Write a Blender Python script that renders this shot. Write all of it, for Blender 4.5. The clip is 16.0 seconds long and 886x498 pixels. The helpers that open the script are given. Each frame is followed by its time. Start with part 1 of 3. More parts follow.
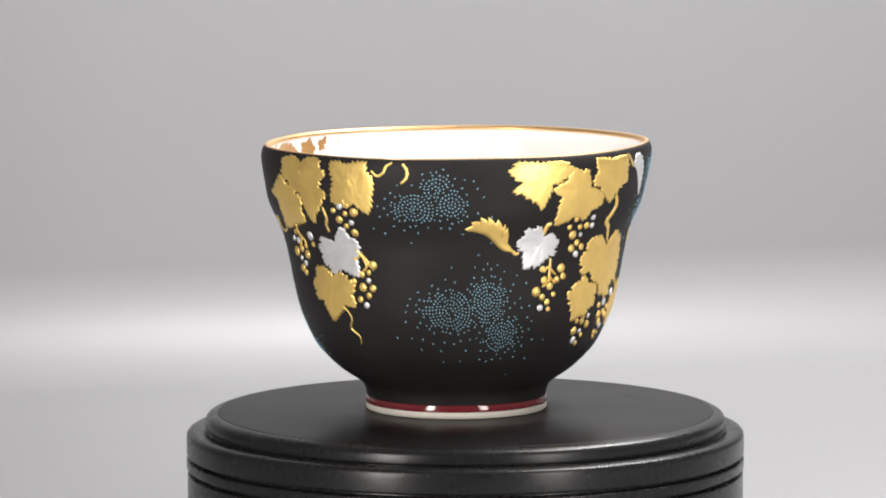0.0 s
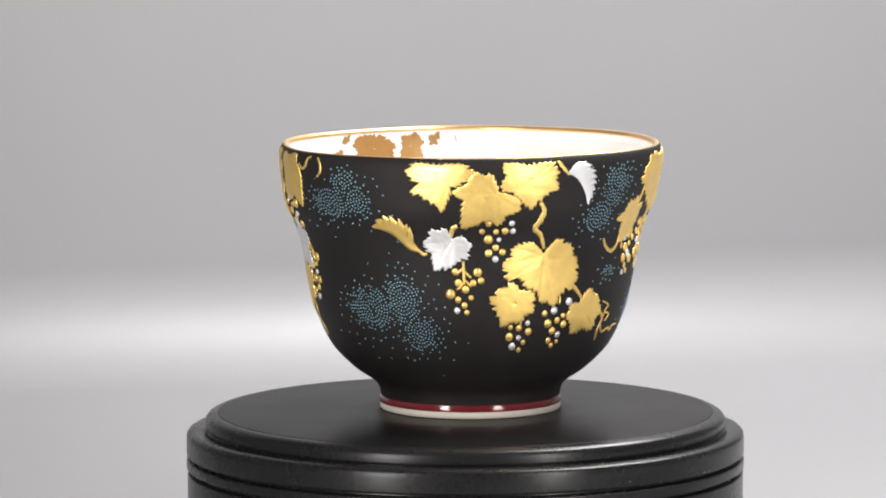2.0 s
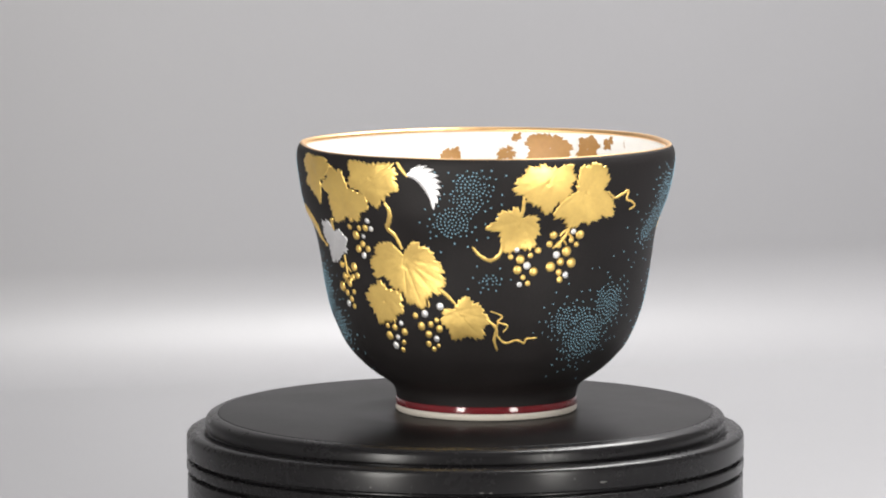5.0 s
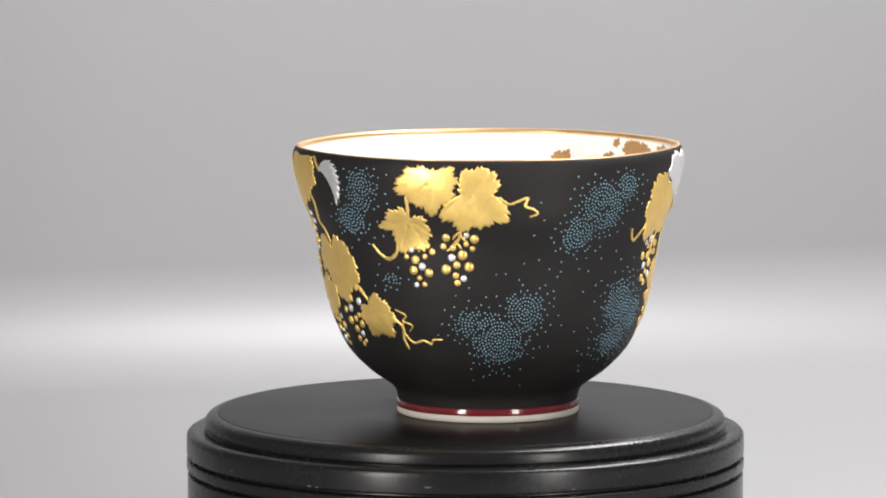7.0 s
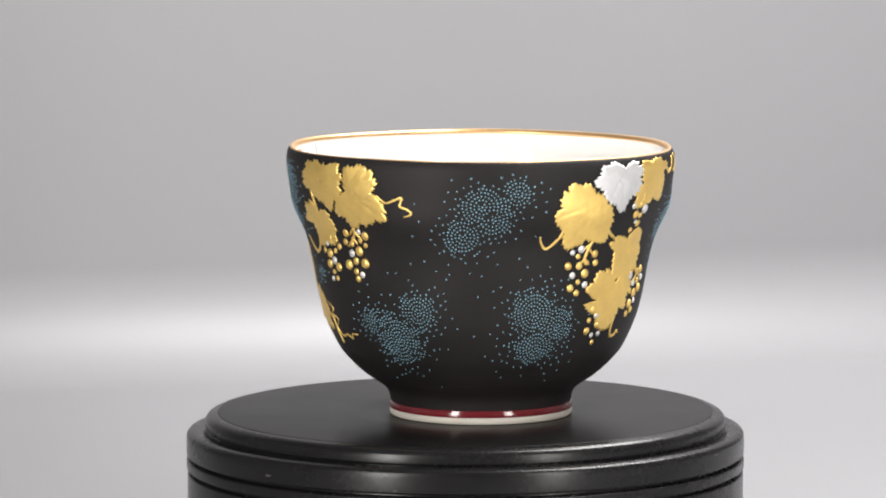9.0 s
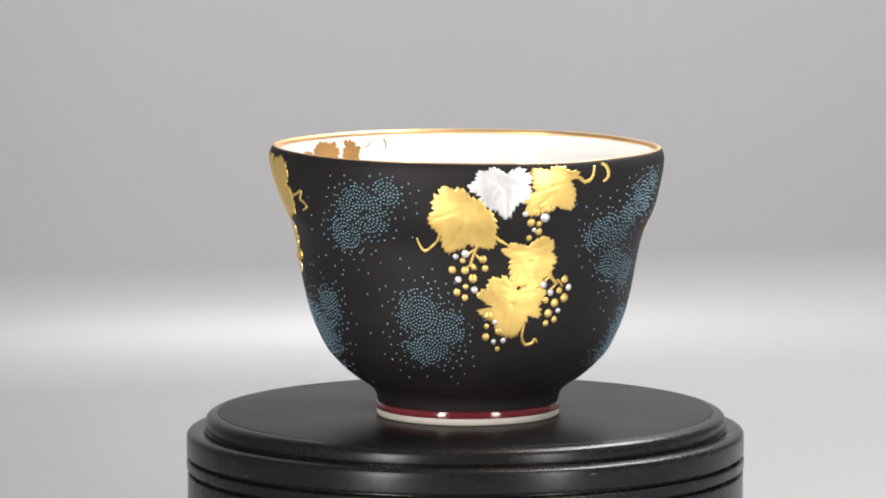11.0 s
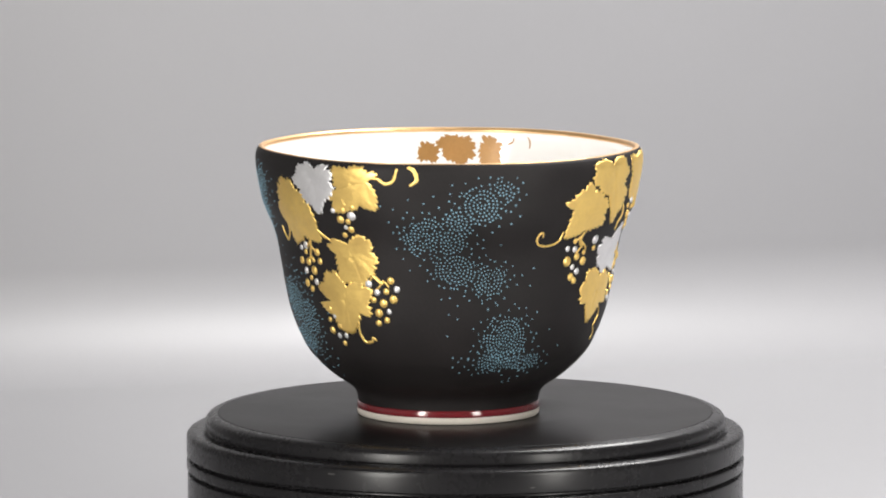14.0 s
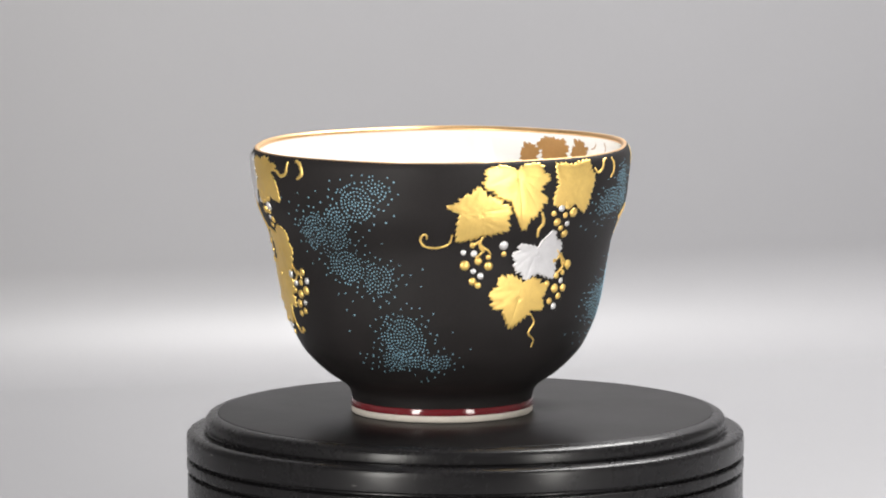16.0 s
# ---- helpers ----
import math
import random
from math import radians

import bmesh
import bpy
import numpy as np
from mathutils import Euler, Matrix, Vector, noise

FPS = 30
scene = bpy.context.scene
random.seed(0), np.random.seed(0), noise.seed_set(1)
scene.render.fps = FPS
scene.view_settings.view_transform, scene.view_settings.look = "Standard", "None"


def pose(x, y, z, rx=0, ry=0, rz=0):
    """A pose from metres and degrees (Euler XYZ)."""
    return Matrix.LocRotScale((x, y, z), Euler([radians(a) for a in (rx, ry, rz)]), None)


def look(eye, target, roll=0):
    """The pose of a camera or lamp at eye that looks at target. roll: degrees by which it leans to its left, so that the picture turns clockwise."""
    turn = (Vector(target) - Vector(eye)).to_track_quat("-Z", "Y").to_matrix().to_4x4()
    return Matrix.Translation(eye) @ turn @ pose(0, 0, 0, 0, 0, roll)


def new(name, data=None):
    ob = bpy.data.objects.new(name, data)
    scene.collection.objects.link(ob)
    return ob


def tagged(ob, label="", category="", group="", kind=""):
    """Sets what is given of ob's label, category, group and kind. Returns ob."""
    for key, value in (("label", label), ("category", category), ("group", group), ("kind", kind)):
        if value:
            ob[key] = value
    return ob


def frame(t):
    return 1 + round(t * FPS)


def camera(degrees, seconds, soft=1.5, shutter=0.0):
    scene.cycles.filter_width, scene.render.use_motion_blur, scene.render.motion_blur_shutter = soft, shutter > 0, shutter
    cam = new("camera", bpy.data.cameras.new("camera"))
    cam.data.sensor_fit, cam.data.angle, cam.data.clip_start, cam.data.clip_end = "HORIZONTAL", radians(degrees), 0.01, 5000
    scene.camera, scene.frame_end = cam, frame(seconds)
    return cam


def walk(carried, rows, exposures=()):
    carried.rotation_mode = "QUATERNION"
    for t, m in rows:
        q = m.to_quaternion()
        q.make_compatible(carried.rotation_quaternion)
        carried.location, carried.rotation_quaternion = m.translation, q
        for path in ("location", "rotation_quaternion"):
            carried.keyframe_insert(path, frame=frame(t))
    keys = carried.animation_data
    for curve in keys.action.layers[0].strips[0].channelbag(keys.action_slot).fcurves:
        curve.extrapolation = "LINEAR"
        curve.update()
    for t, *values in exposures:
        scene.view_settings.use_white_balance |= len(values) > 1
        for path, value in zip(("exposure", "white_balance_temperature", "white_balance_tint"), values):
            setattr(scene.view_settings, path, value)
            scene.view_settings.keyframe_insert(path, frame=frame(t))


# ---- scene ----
# A lacquer-black tea cup with gold and silver vines turns on a small black turntable before a paper sweep.

# ---- camera ----
cam = camera(10.0, 16.0, soft=2.0)
EYE = Vector((0.0, -1.25306, 0.23154))
PITCH, YAW, ROLL = 6.4228, -0.2495, -0.1072
view = Matrix.Translation(EYE) @ pose(0, 0, 0, 90 - PITCH, 0, -YAW) @ pose(0, 0, 0, 0, 0, ROLL)
walk(cam, [(0.0, view), (16.0, view)], exposures=[(0.0, 0.0), (16.0, 0.0)])

# ---- light ----
world = bpy.data.worlds.new("room")
world.use_nodes = True
world.node_tree.nodes["Background"].inputs[0].default_value = (0.80, 0.85, 1.0, 1)
world.node_tree.nodes["Background"].inputs[1].default_value = 0.12
scene.world = world


def softbox(name, eye, target, width, height, watts, colour):
    lamp = bpy.data.lights.new(name, "AREA")
    lamp.shape, lamp.size, lamp.size_y, lamp.energy, lamp.color = "RECTANGLE", width, height, watts, colour
    ob = new(name, lamp)
    ob.matrix_world = look(eye, target)
    return ob


softbox("overhead_softbox", (0.43, 0.20, 0.84), (0.12, 0.30, 0.0), 0.70, 0.30, 18.0, (1.0, 0.985, 0.97))
softbox("panel_lamp", (-0.44, -0.69, 0.12), (0.0, 0.0, 0.08), 0.13, 0.76, 7.0, (1.0, 0.97, 0.92))
softbox("panel_lamp", (0.47, -0.67, 0.12), (0.0, 0.0, 0.08), 0.13, 0.76, 4.6, (1.0, 0.97, 0.92))


# ---- materials ----
def material(name, colour, rough, metal=0.0, scale=200.0, vary=0.1, bump=0.05, wear=0.05, coat=0.0, spec=0.5, coarse=None):
    """A surface with grain at two scales: colour and gloss vary by a coarse and a fine noise, and the fine one lifts it."""
    m = bpy.data.materials.new(name)
    m.use_nodes = True
    nt = m.node_tree
    b = nt.nodes["Principled BSDF"]
    b.inputs["Metallic"].default_value = metal
    b.inputs["Coat Weight"].default_value = coat
    b.inputs["Coat Roughness"].default_value = 0.06
    b.inputs["Specular IOR Level"].default_value = spec
    co = nt.nodes.new("ShaderNodeTexCoord")
    big, fine = nt.nodes.new("ShaderNodeTexNoise"), nt.nodes.new("ShaderNodeTexNoise")
    big.inputs["Scale"].default_value, fine.inputs["Scale"].default_value = coarse or scale / 8, scale
    big.inputs["Detail"].default_value = fine.inputs["Detail"].default_value = 3
    for n in (big, fine):
        nt.links.new(co.outputs["Object"], n.inputs["Vector"])
    mix = nt.nodes.new("ShaderNodeMath")
    mix.operation = "MULTIPLY_ADD"
    nt.links.new(big.outputs["Fac"], mix.inputs[0])
    mix.inputs[1].default_value = 0.65
    half = nt.nodes.new("ShaderNodeMath")
    half.operation = "MULTIPLY"
    half.inputs[1].default_value = 0.35
    nt.links.new(fine.outputs["Fac"], half.inputs[0])
    nt.links.new(half.outputs[0], mix.inputs[2])
    ramp = nt.nodes.new("ShaderNodeValToRGB")
    ramp.color_ramp.elements[0].position, ramp.color_ramp.elements[1].position = 0.3, 0.7
    ramp.color_ramp.elements[0].color = (*[c * (1 - vary) for c in colour], 1)
    ramp.color_ramp.elements[1].color = (*[min(1, c * (1 + vary)) for c in colour], 1)
    nt.links.new(mix.outputs[0], ramp.inputs[0])
    nt.links.new(ramp.outputs[0], b.inputs["Base Color"])
    gloss = nt.nodes.new("ShaderNodeMapRange")
    gloss.inputs["From Min"].default_value, gloss.inputs["From Max"].default_value = 0.3, 0.7
    gloss.inputs["To Min"].default_value, gloss.inputs["To Max"].default_value = max(0.02, rough - wear), rough + wear
    nt.links.new(mix.outputs[0], gloss.inputs["Value"])
    nt.links.new(gloss.outputs[0], b.inputs["Roughness"])
    if bump:
        lift = nt.nodes.new("ShaderNodeBump")
        lift.inputs["Strength"].default_value, lift.inputs["Distance"].default_value = bump, 0.0005
        nt.links.new(fine.outputs["Fac"], lift.inputs["Height"])
        nt.links.new(lift.outputs[0], b.inputs["Normal"])
    return m


paper = material("grey_paper", (0.265, 0.263, 0.274), 0.54, scale=900, vary=0.02, bump=0.03, coarse=6, spec=0.9)
wall_paint = material("wall_paint", (0.75, 0.75, 0.75), 0.8, scale=60, vary=0.05)
black_glaze = material("matte_black_glaze", (0.0138, 0.0120, 0.0122), 0.55, scale=1500, vary=0.25, bump=0.10, coarse=60, spec=0.2)
white_glaze = material("white_porcelain", (0.86, 0.85, 0.83), 0.10, scale=300, vary=0.02, bump=0.0, wear=0.02)
bisque = material("unglazed_white_foot", (0.66, 0.61, 0.54), 0.6, scale=1500, vary=0.06, bump=0.08)
red_glaze = material("wine_red_glaze", (0.15, 0.013, 0.018), 0.12, scale=400, vary=0.15, bump=0.0, wear=0.03, coat=0.6)
gold = material("leaf_gold", (0.96, 0.645, 0.20), 0.38, 0.80, scale=1400, vary=0.10, bump=0.07, wear=0.08, coarse=250)
silver = material("leaf_silver", (0.80, 0.79, 0.80), 0.40, 0.72, scale=1400, vary=0.08, bump=0.07, wear=0.08, coarse=250)
rim_gold = material("rim_gold", (0.84, 0.53, 0.26), 0.36, 0.9, scale=900, vary=0.08, bump=0.03, wear=0.06)
lustre = material("printed_gold", (0.38, 0.195, 0.058), 0.35, 0.15, scale=1200, vary=0.12, bump=0.03, wear=0.06)
dot_blue = material("teal_dots", (0.185, 0.345, 0.435), 0.40, scale=900, vary=0.2, bump=0.0)
black_plastic = material("satin_black_plastic", (0.0095, 0.009, 0.0098), 0.27, scale=700, vary=0.2, bump=0.02, wear=0.05, coarse=40, spec=0.28)
matte_plastic = material("matte_black_plastic", (0.0085, 0.0078, 0.0080), 0.35, scale=1400, vary=0.2, bump=0.05, wear=0.03, coarse=50, spec=0.13)


# ---- builders ----
def part(name, bm, mat, parent=None, label="", smooth=True):
    """Links a bmesh as one mesh object, under a thing where one is given."""
    me = bpy.data.meshes.new(name)
    bmesh.ops.recalc_face_normals(bm, faces=bm.faces)
    bm.to_mesh(me)
    bm.free()
    me.materials.append(mat)
    for p in me.polygons:
        p.use_smooth = smooth
    ob = new(name, me)
    ob.parent = parent
    return tagged(ob, label) if label else ob


def empty(name, m):
    ob = new(name)
    ob.matrix_world = m
    ob.empty_display_size = 0.02
    return ob


def lathe(profile, steps=160, place=None, closed=True):
    """A ring of quads round the z axis; profile in millimetres as (radius, height). place(angle, radius, height) may bend it."""
    bm = bmesh.new()
    place = place or (lambda a, r, z: Vector((r * math.cos(a), r * math.sin(a), z)) / 1000)
    loops = [[bm.verts.new(place(2 * math.pi * k / steps, r, z)) for k in range(steps)] for r, z in profile]
    pairs = list(zip(loops, loops[1:])) + ([(loops[-1], loops[0])] if closed else [])
    for a, b in pairs:
        for k in range(steps):
            j = (k + 1) % steps
            bm.faces.new((a[k], a[j], b[j], b[k]))
    return bm


def rounded(profile, radius, steps=5):
    """Rounds the corners of an open (radius, height) profile."""
    out = [profile[0]]
    for p, q, r in zip(profile, profile[1:], profile[2:]):
        p, q, r = Vector(p), Vector(q), Vector(r)
        a, b = p - q, r - q
        d = min(radius, a.length * 0.45, b.length * 0.45)
        a, b = q + a.normalized() * d, q + b.normalized() * d
        for k in range(steps + 1):
            t = k / steps
            out.append(tuple(a * (1 - t) ** 2 + q * 2 * t * (1 - t) + b * t * t))
    return out + [profile[-1]]


# ---- the paper sweep and the room ----
def sheet(name, points, x0, x1, thick, mat, label=""):
    """A bent sheet: a line of (y, z) points drawn out along x, with thickness."""
    bm = bmesh.new()
    rows = []
    n = len(points)
    for k, (y, z) in enumerate(points):
        (ya, za), (yb, zb) = points[max(0, k - 1)], points[min(n - 1, k + 1)]
        d = Vector((0, yb - ya, zb - za)).normalized()
        down = Vector((0, d.z, -d.y)) * thick
        rows.append([bm.verts.new(Vector((x, y, z)) + o) for x in (x0, x1) for o in (Vector(), down)])
    for a, b in zip(rows, rows[1:]):
        for i, j in ((0, 2), (2, 3), (3, 1), (1, 0)):
            bm.faces.new((a[i], a[j], b[j], b[i]))
    bm.faces.new(rows[0])
    bm.faces.new(rows[-1])
    return tagged(part(name, bm, mat), label, kind="structure")


FOLD, BEND = 0.445, 0.036
curve = [(FOLD + BEND * math.sin(radians(a)) - BEND, BEND - BEND * math.cos(radians(a))) for a in range(0, 91, 5)]
sheet("backdrop", [(-0.23, 0.0), (-0.1, 0.0), (0.0, 0.0), (0.3, 0.0)] + curve + [(FOLD, 0.3), (FOLD, 0.7)],
      -0.7, 0.7, 0.0006, paper, "pale grey paper sweep under and behind the turntable").rotation_euler[2] = radians(16)


def slab(name, size, at, mat, label):
    bm = bmesh.new()
    bmesh.ops.create_cube(bm, size=1, matrix=Matrix.Translation(at) @ Matrix.Diagonal((*size, 1)))
    bmesh.ops.bevel(bm, geom=bm.edges[:], offset=0.004, segments=2, affect="EDGES")
    return tagged(part(name, bm, mat, smooth=False), label, kind="structure")


slab("table_top", (1.7, 1.2, 0.03), (0, 0.33, -0.0161), wall_paint, "plain pale table top under the paper sweep")
for x in (-0.78, 0.78):
    for y in (-0.2, 0.86):
        slab("table_leg", (0.06, 0.06, 0.72), (x, y, -0.391), wall_paint, "plain square table leg")
slab("floor", (4, 4.6, 0.1), (0, -0.6, -0.80), wall_paint, "plain grey room floor")
slab("ceiling", (4, 4.6, 0.1), (0, -0.6, 1.75), wall_paint, "plain grey room ceiling")
slab("wall_north", (4, 0.1, 2.5), (0, 1.75, 0.475), wall_paint, "plain grey room wall")
slab("wall_south", (4, 0.1, 2.5), (0, -2.95, 0.475), wall_paint, "plain grey room wall")
slab("wall_east", (0.1, 4.8, 2.5), (2.05, -0.6, 0.475), wall_paint, "plain grey room wall")
slab("wall_west", (0.1, 4.8, 2.5), (-2.05, -0.6, 0.475), wall_paint, "plain grey room wall")

# ---- turntable ----
TOP = 50.0
turntable = tagged(empty("turntable", pose(0, 0, 0)), "round satin black plastic turntable with a stepped rim", "turntable")
disc = [(0.02, TOP - 0.6), (61.6, TOP - 0.6), (61.8, TOP - 0.05), (62.6, TOP - 0.10), (63.6, TOP - 0.42), (64.4, TOP - 0.95), (64.85, TOP - 1.7), (64.95, TOP - 2.5), (64.95, TOP - 3.9), (64.4, TOP - 4.3), (64.7, TOP - 4.6), (65.9, TOP - 4.35),
        (67.9, TOP - 4.30), (69.0, TOP - 4.7), (69.5, TOP - 5.3), (69.6, TOP - 6.2), (69.6, 39.75), (67.6, 39.55), (67.6, 38.75), (69.6, 38.55), (69.6, 36.25), (67.6, 36.05), (67.6, 35.2), (69.4, 35.0), (69.4, 22.0), (69.0, 21.0), (0.02, 21.0)]
platter = part("platter", lathe(rounded(disc, 0.35), 240), black_plastic, turntable, "round black platter with a raised disc")
part("top_mat", lathe([(0.02, TOP), (30, TOP), (61.4, TOP), (61.7, TOP - 0.06), (61.7, TOP - 0.5), (0.02, TOP - 0.5)], 240), matte_plastic, platter, "matt black upper face")
dust = material("pale_dust", (0.085, 0.083, 0.08), 0.8, scale=3000, vary=0.3, bump=0.2)


def scuff(deg, z, wide, high, seed):
    """A pale scuff or grain of dust on the platter's side."""
    rng = random.Random(seed)
    bm = bmesh.new()
    n = 12
    a0 = radians(deg)
    rim = []
    for k in range(n):
        t = 2 * math.pi * k / n
        f = rng.uniform(0.6, 1.1)
        a, zz = a0 + wide * f * math.cos(t) / 69.6, z + high * f * math.sin(t)
        rim.append(bm.verts.new(Vector((69.58 * math.cos(a), 69.58 * math.sin(a), zz)) / 1000))
    tip = bm.verts.new(Vector((69.68 * math.cos(a0), 69.68 * math.sin(a0), z)) / 1000)
    for k in range(n):
        bm.faces.new((rim[k], rim[(k + 1) % n], tip))
    part("scuff", bm, dust, platter, "pale scuff")


for k, (deg, z, wide, high) in enumerate([(2.0, 40.2, 0.7, 0.25), (3.8, 40.1, 0.5, 0.3), (27, 41.5, 1.2, 0.3), (56, 40.4, 0.8, 0.25), (-83, 37.5, 1.4, 0.25),
                                          (-79, 35.2, 1.3, 0.25), (-65, 43.4, 0.5, 0.15), (131.5, 43.6, 1.6, 0.2), (-20, 41.0, 0.4, 0.3), (172, 41.2, 1.0, 0.2)]):
    scuff(deg, z, wide, high, k)
part("base", lathe(rounded([(0.02, 20.4), (66, 20.4), (68, 18), (69, 2), (67, 0.05), (0.02, 0.05)], 1.0), 120), black_plastic, turntable, "low black base")
part("spindle", lathe([(0.02, 21.0), (8, 21.0), (8, 20.4), (0.02, 20.4)], 32), black_plastic, turntable)

# ---- tea cup ----
OUTER = [(0, 22.3), (3, 22.4), (5.8, 23.0), (7.6, 24.6), (10.4, 28.7), (14, 32.6), (17.8, 35.5), (25, 38.65), (32, 40.4), (39, 41.6), (46.2, 43.0), (53.3, 45.85), (60.0, 47.5), (63.4, 47.93), (65.0, 47.84), (66.1, 47.5)]


def spline(points, steps=8):
    out = []
    pts = [Vector(p) for p in points]
    for k in range(len(pts) - 1):
        p0, p1, p2, p3 = pts[max(0, k - 1)], pts[k], pts[k + 1], pts[min(len(pts) - 1, k + 2)]
        for i in range(steps):
            t = i / steps
            out.append(0.5 * (2 * p1 + (p2 - p0) * t + (2 * p0 - 5 * p1 + 4 * p2 - p3) * t * t + (3 * p1 - p0 - 3 * p2 + p3) * t ** 3))
    return out + [pts[-1]]


SIDE = spline(OUTER)
SIDE_Z, SIDE_R = [p[0] for p in SIDE], [p[1] for p in SIDE]
WALL = 1.7


def lean(a):
    """The hand-thrown rim stands a little higher on one side."""
    return 1 + 0.0045 * math.cos(a - radians(5))


def dents(a, pairs):
    return sum(c * math.cos(n * a) + d * math.sin(n * a) for n, c, d in pairs)


RIM_WAVE = [(2, 0.0135, -0.0040), (3, 0.0044, 0.0023), (4, -0.0028, -0.0007), (6, 0.0056, 0.0105)]
WAIST_WAVE = [(0, 0.0110, 0.0), (1, -0.0064, 0.0007), (2, 0.0019, 0.0031), (3, -0.0063, 0.0016), (4, -0.0018, -0.0067), (5, -0.0018, -0.0048), (6, 0.0016, -0.0175)]


def oval(a, z):
    """The rim is pulled into six soft lobes, and the waist under it is pressed in between them."""
    return 1 + dents(a, RIM_WAVE) * (z / 66) ** 2 + 0.88 * dents(a, WAIST_WAVE) * math.exp(-((z - 50) / 7) ** 2)


def surface(deg, z, h=0.0, inside=False):
    """A point of the cup's wall at an angle and height (mm), lifted h mm off it."""
    a = radians(deg)
    zz = z / lean(a)
    r, r2 = (float(np.interp(q, SIDE_Z, SIDE_R)) for q in (zz, zz + 0.5))
    slope = (r2 - r) / 0.5 if zz < 65 else 0.0
    n = math.hypot(1, slope)
    r *= oval(a, z)
    if inside:
        r, h = r - WALL - 0.12, -h
    r, z = r + h / n, z - h * slope / n
    return Vector((r * math.cos(a), r * math.sin(a), z)) / 1000


def ring(a, r, z):
    r *= oval(a, z)
    return Vector((r * math.cos(a), r * math.sin(a), z * lean(a))) / 1000


CUP = Vector((-2.20, 5.345, TOP + 0.05)) / 1000
cup = tagged(empty("tea_cup", Matrix.Translation(CUP)), "matte black tea cup with raised gold and silver vines, white inside", "tea cup")
side = [(r, z) for z, r in zip(SIDE_Z, SIDE_R)]
inside = [(r - WALL, z) for r, z in side if z > 12]
lip = [(47.25, 66.5), (46.95, 66.76), (46.5, 66.74), (46.1, 66.5)]
well = [(26.0, 10.4), (18.0, 8.4), (8.0, 7.6), (0.02, 7.5)]
under = [(0.02, 3.5), (19.2, 3.2), (19.6, 0.0)]
part("body", lathe([(r, z) for r, z in side] + lip + inside[::-1] + well + under, 200, ring), black_glaze, cup, "matte black outer wall")
skin = 0.12
part("lining", lathe([(r - skin, z) for r, z in inside if z < 65.8][::-1] + [(r, z + skin) for r, z in well], 200, ring, False), white_glaze, cup, "glossy white porcelain lining")
rim_in = [(45.78, 65.72), (45.74, 66.15), (45.95, 66.62), (46.45, 66.86), (47.0, 66.86), (47.1, 66.7), (46.4, 66.5), (46.1, 66.0), (46.0, 65.72)]
part("rim_band", lathe(rim_in, 200, ring), rim_gold, cup, "gilded rim")
part("foot_band", lathe([(22.43, 1.72), (22.76, 1.8), (22.80, 1.95), (22.66, 3.25), (22.58, 3.4), (22.3, 3.45)], 160, ring, False), red_glaze, cup, "glossy wine-red band")
part("foot_ring", lathe([(22.0, -0.0), (22.3, 0.02), (22.62, 0.35), (22.66, 1.0), (22.62, 1.6), (22.43, 1.75), (22.0, 1.75)], 160, ring), bisque, cup, "unglazed white foot ring")

UNROLL = 44.0


def outline(lobes, seed, teeth=0.6, pitch=1.35, notch=0.10):
    """A vine leaf's edge round its heart: tips and clefts (degrees, millimetres), arched between, with irregular saw teeth."""
    rng = random.Random(seed)
    pts = []
    n = len(lobes)
    for k in range(n):
        (a0, l0), (a1, l1) = lobes[k], lobes[(k + 1) % n]
        gap = (a1 - a0) % 360
        p, q = (Vector((l * math.cos(radians(a)), l * math.sin(radians(a)))) for a, l in ((a0, l0), (a0 + gap, l1)))
        teeth_here = max(1, round((q - p).length / pitch))
        steps = teeth_here * 4
        deep = notch * min(1.0, gap / 50) if min(l0, l1) > 0.72 * max(l0, l1) else -0.05
        sizes = [rng.uniform(0.5, 1.25) for _ in range(teeth_here + 1)]
        lead = 1 if l1 > l0 else -1
        for i in range(steps):
            f = i / steps
            v = p.lerp(q, f) * (1 + 0.05 * abs(math.sin(2 * math.pi * f)) - deep * math.sin(math.pi * f) ** 3)
            saw = (i % 4) / 4
            saw = saw if lead > 0 else 1 - saw
            if i:
                v = v * (1 + (saw - 0.45) * teeth * sizes[i // 4] / max(1.5, v.length))
            pts.append(v)
    return pts


count = 0


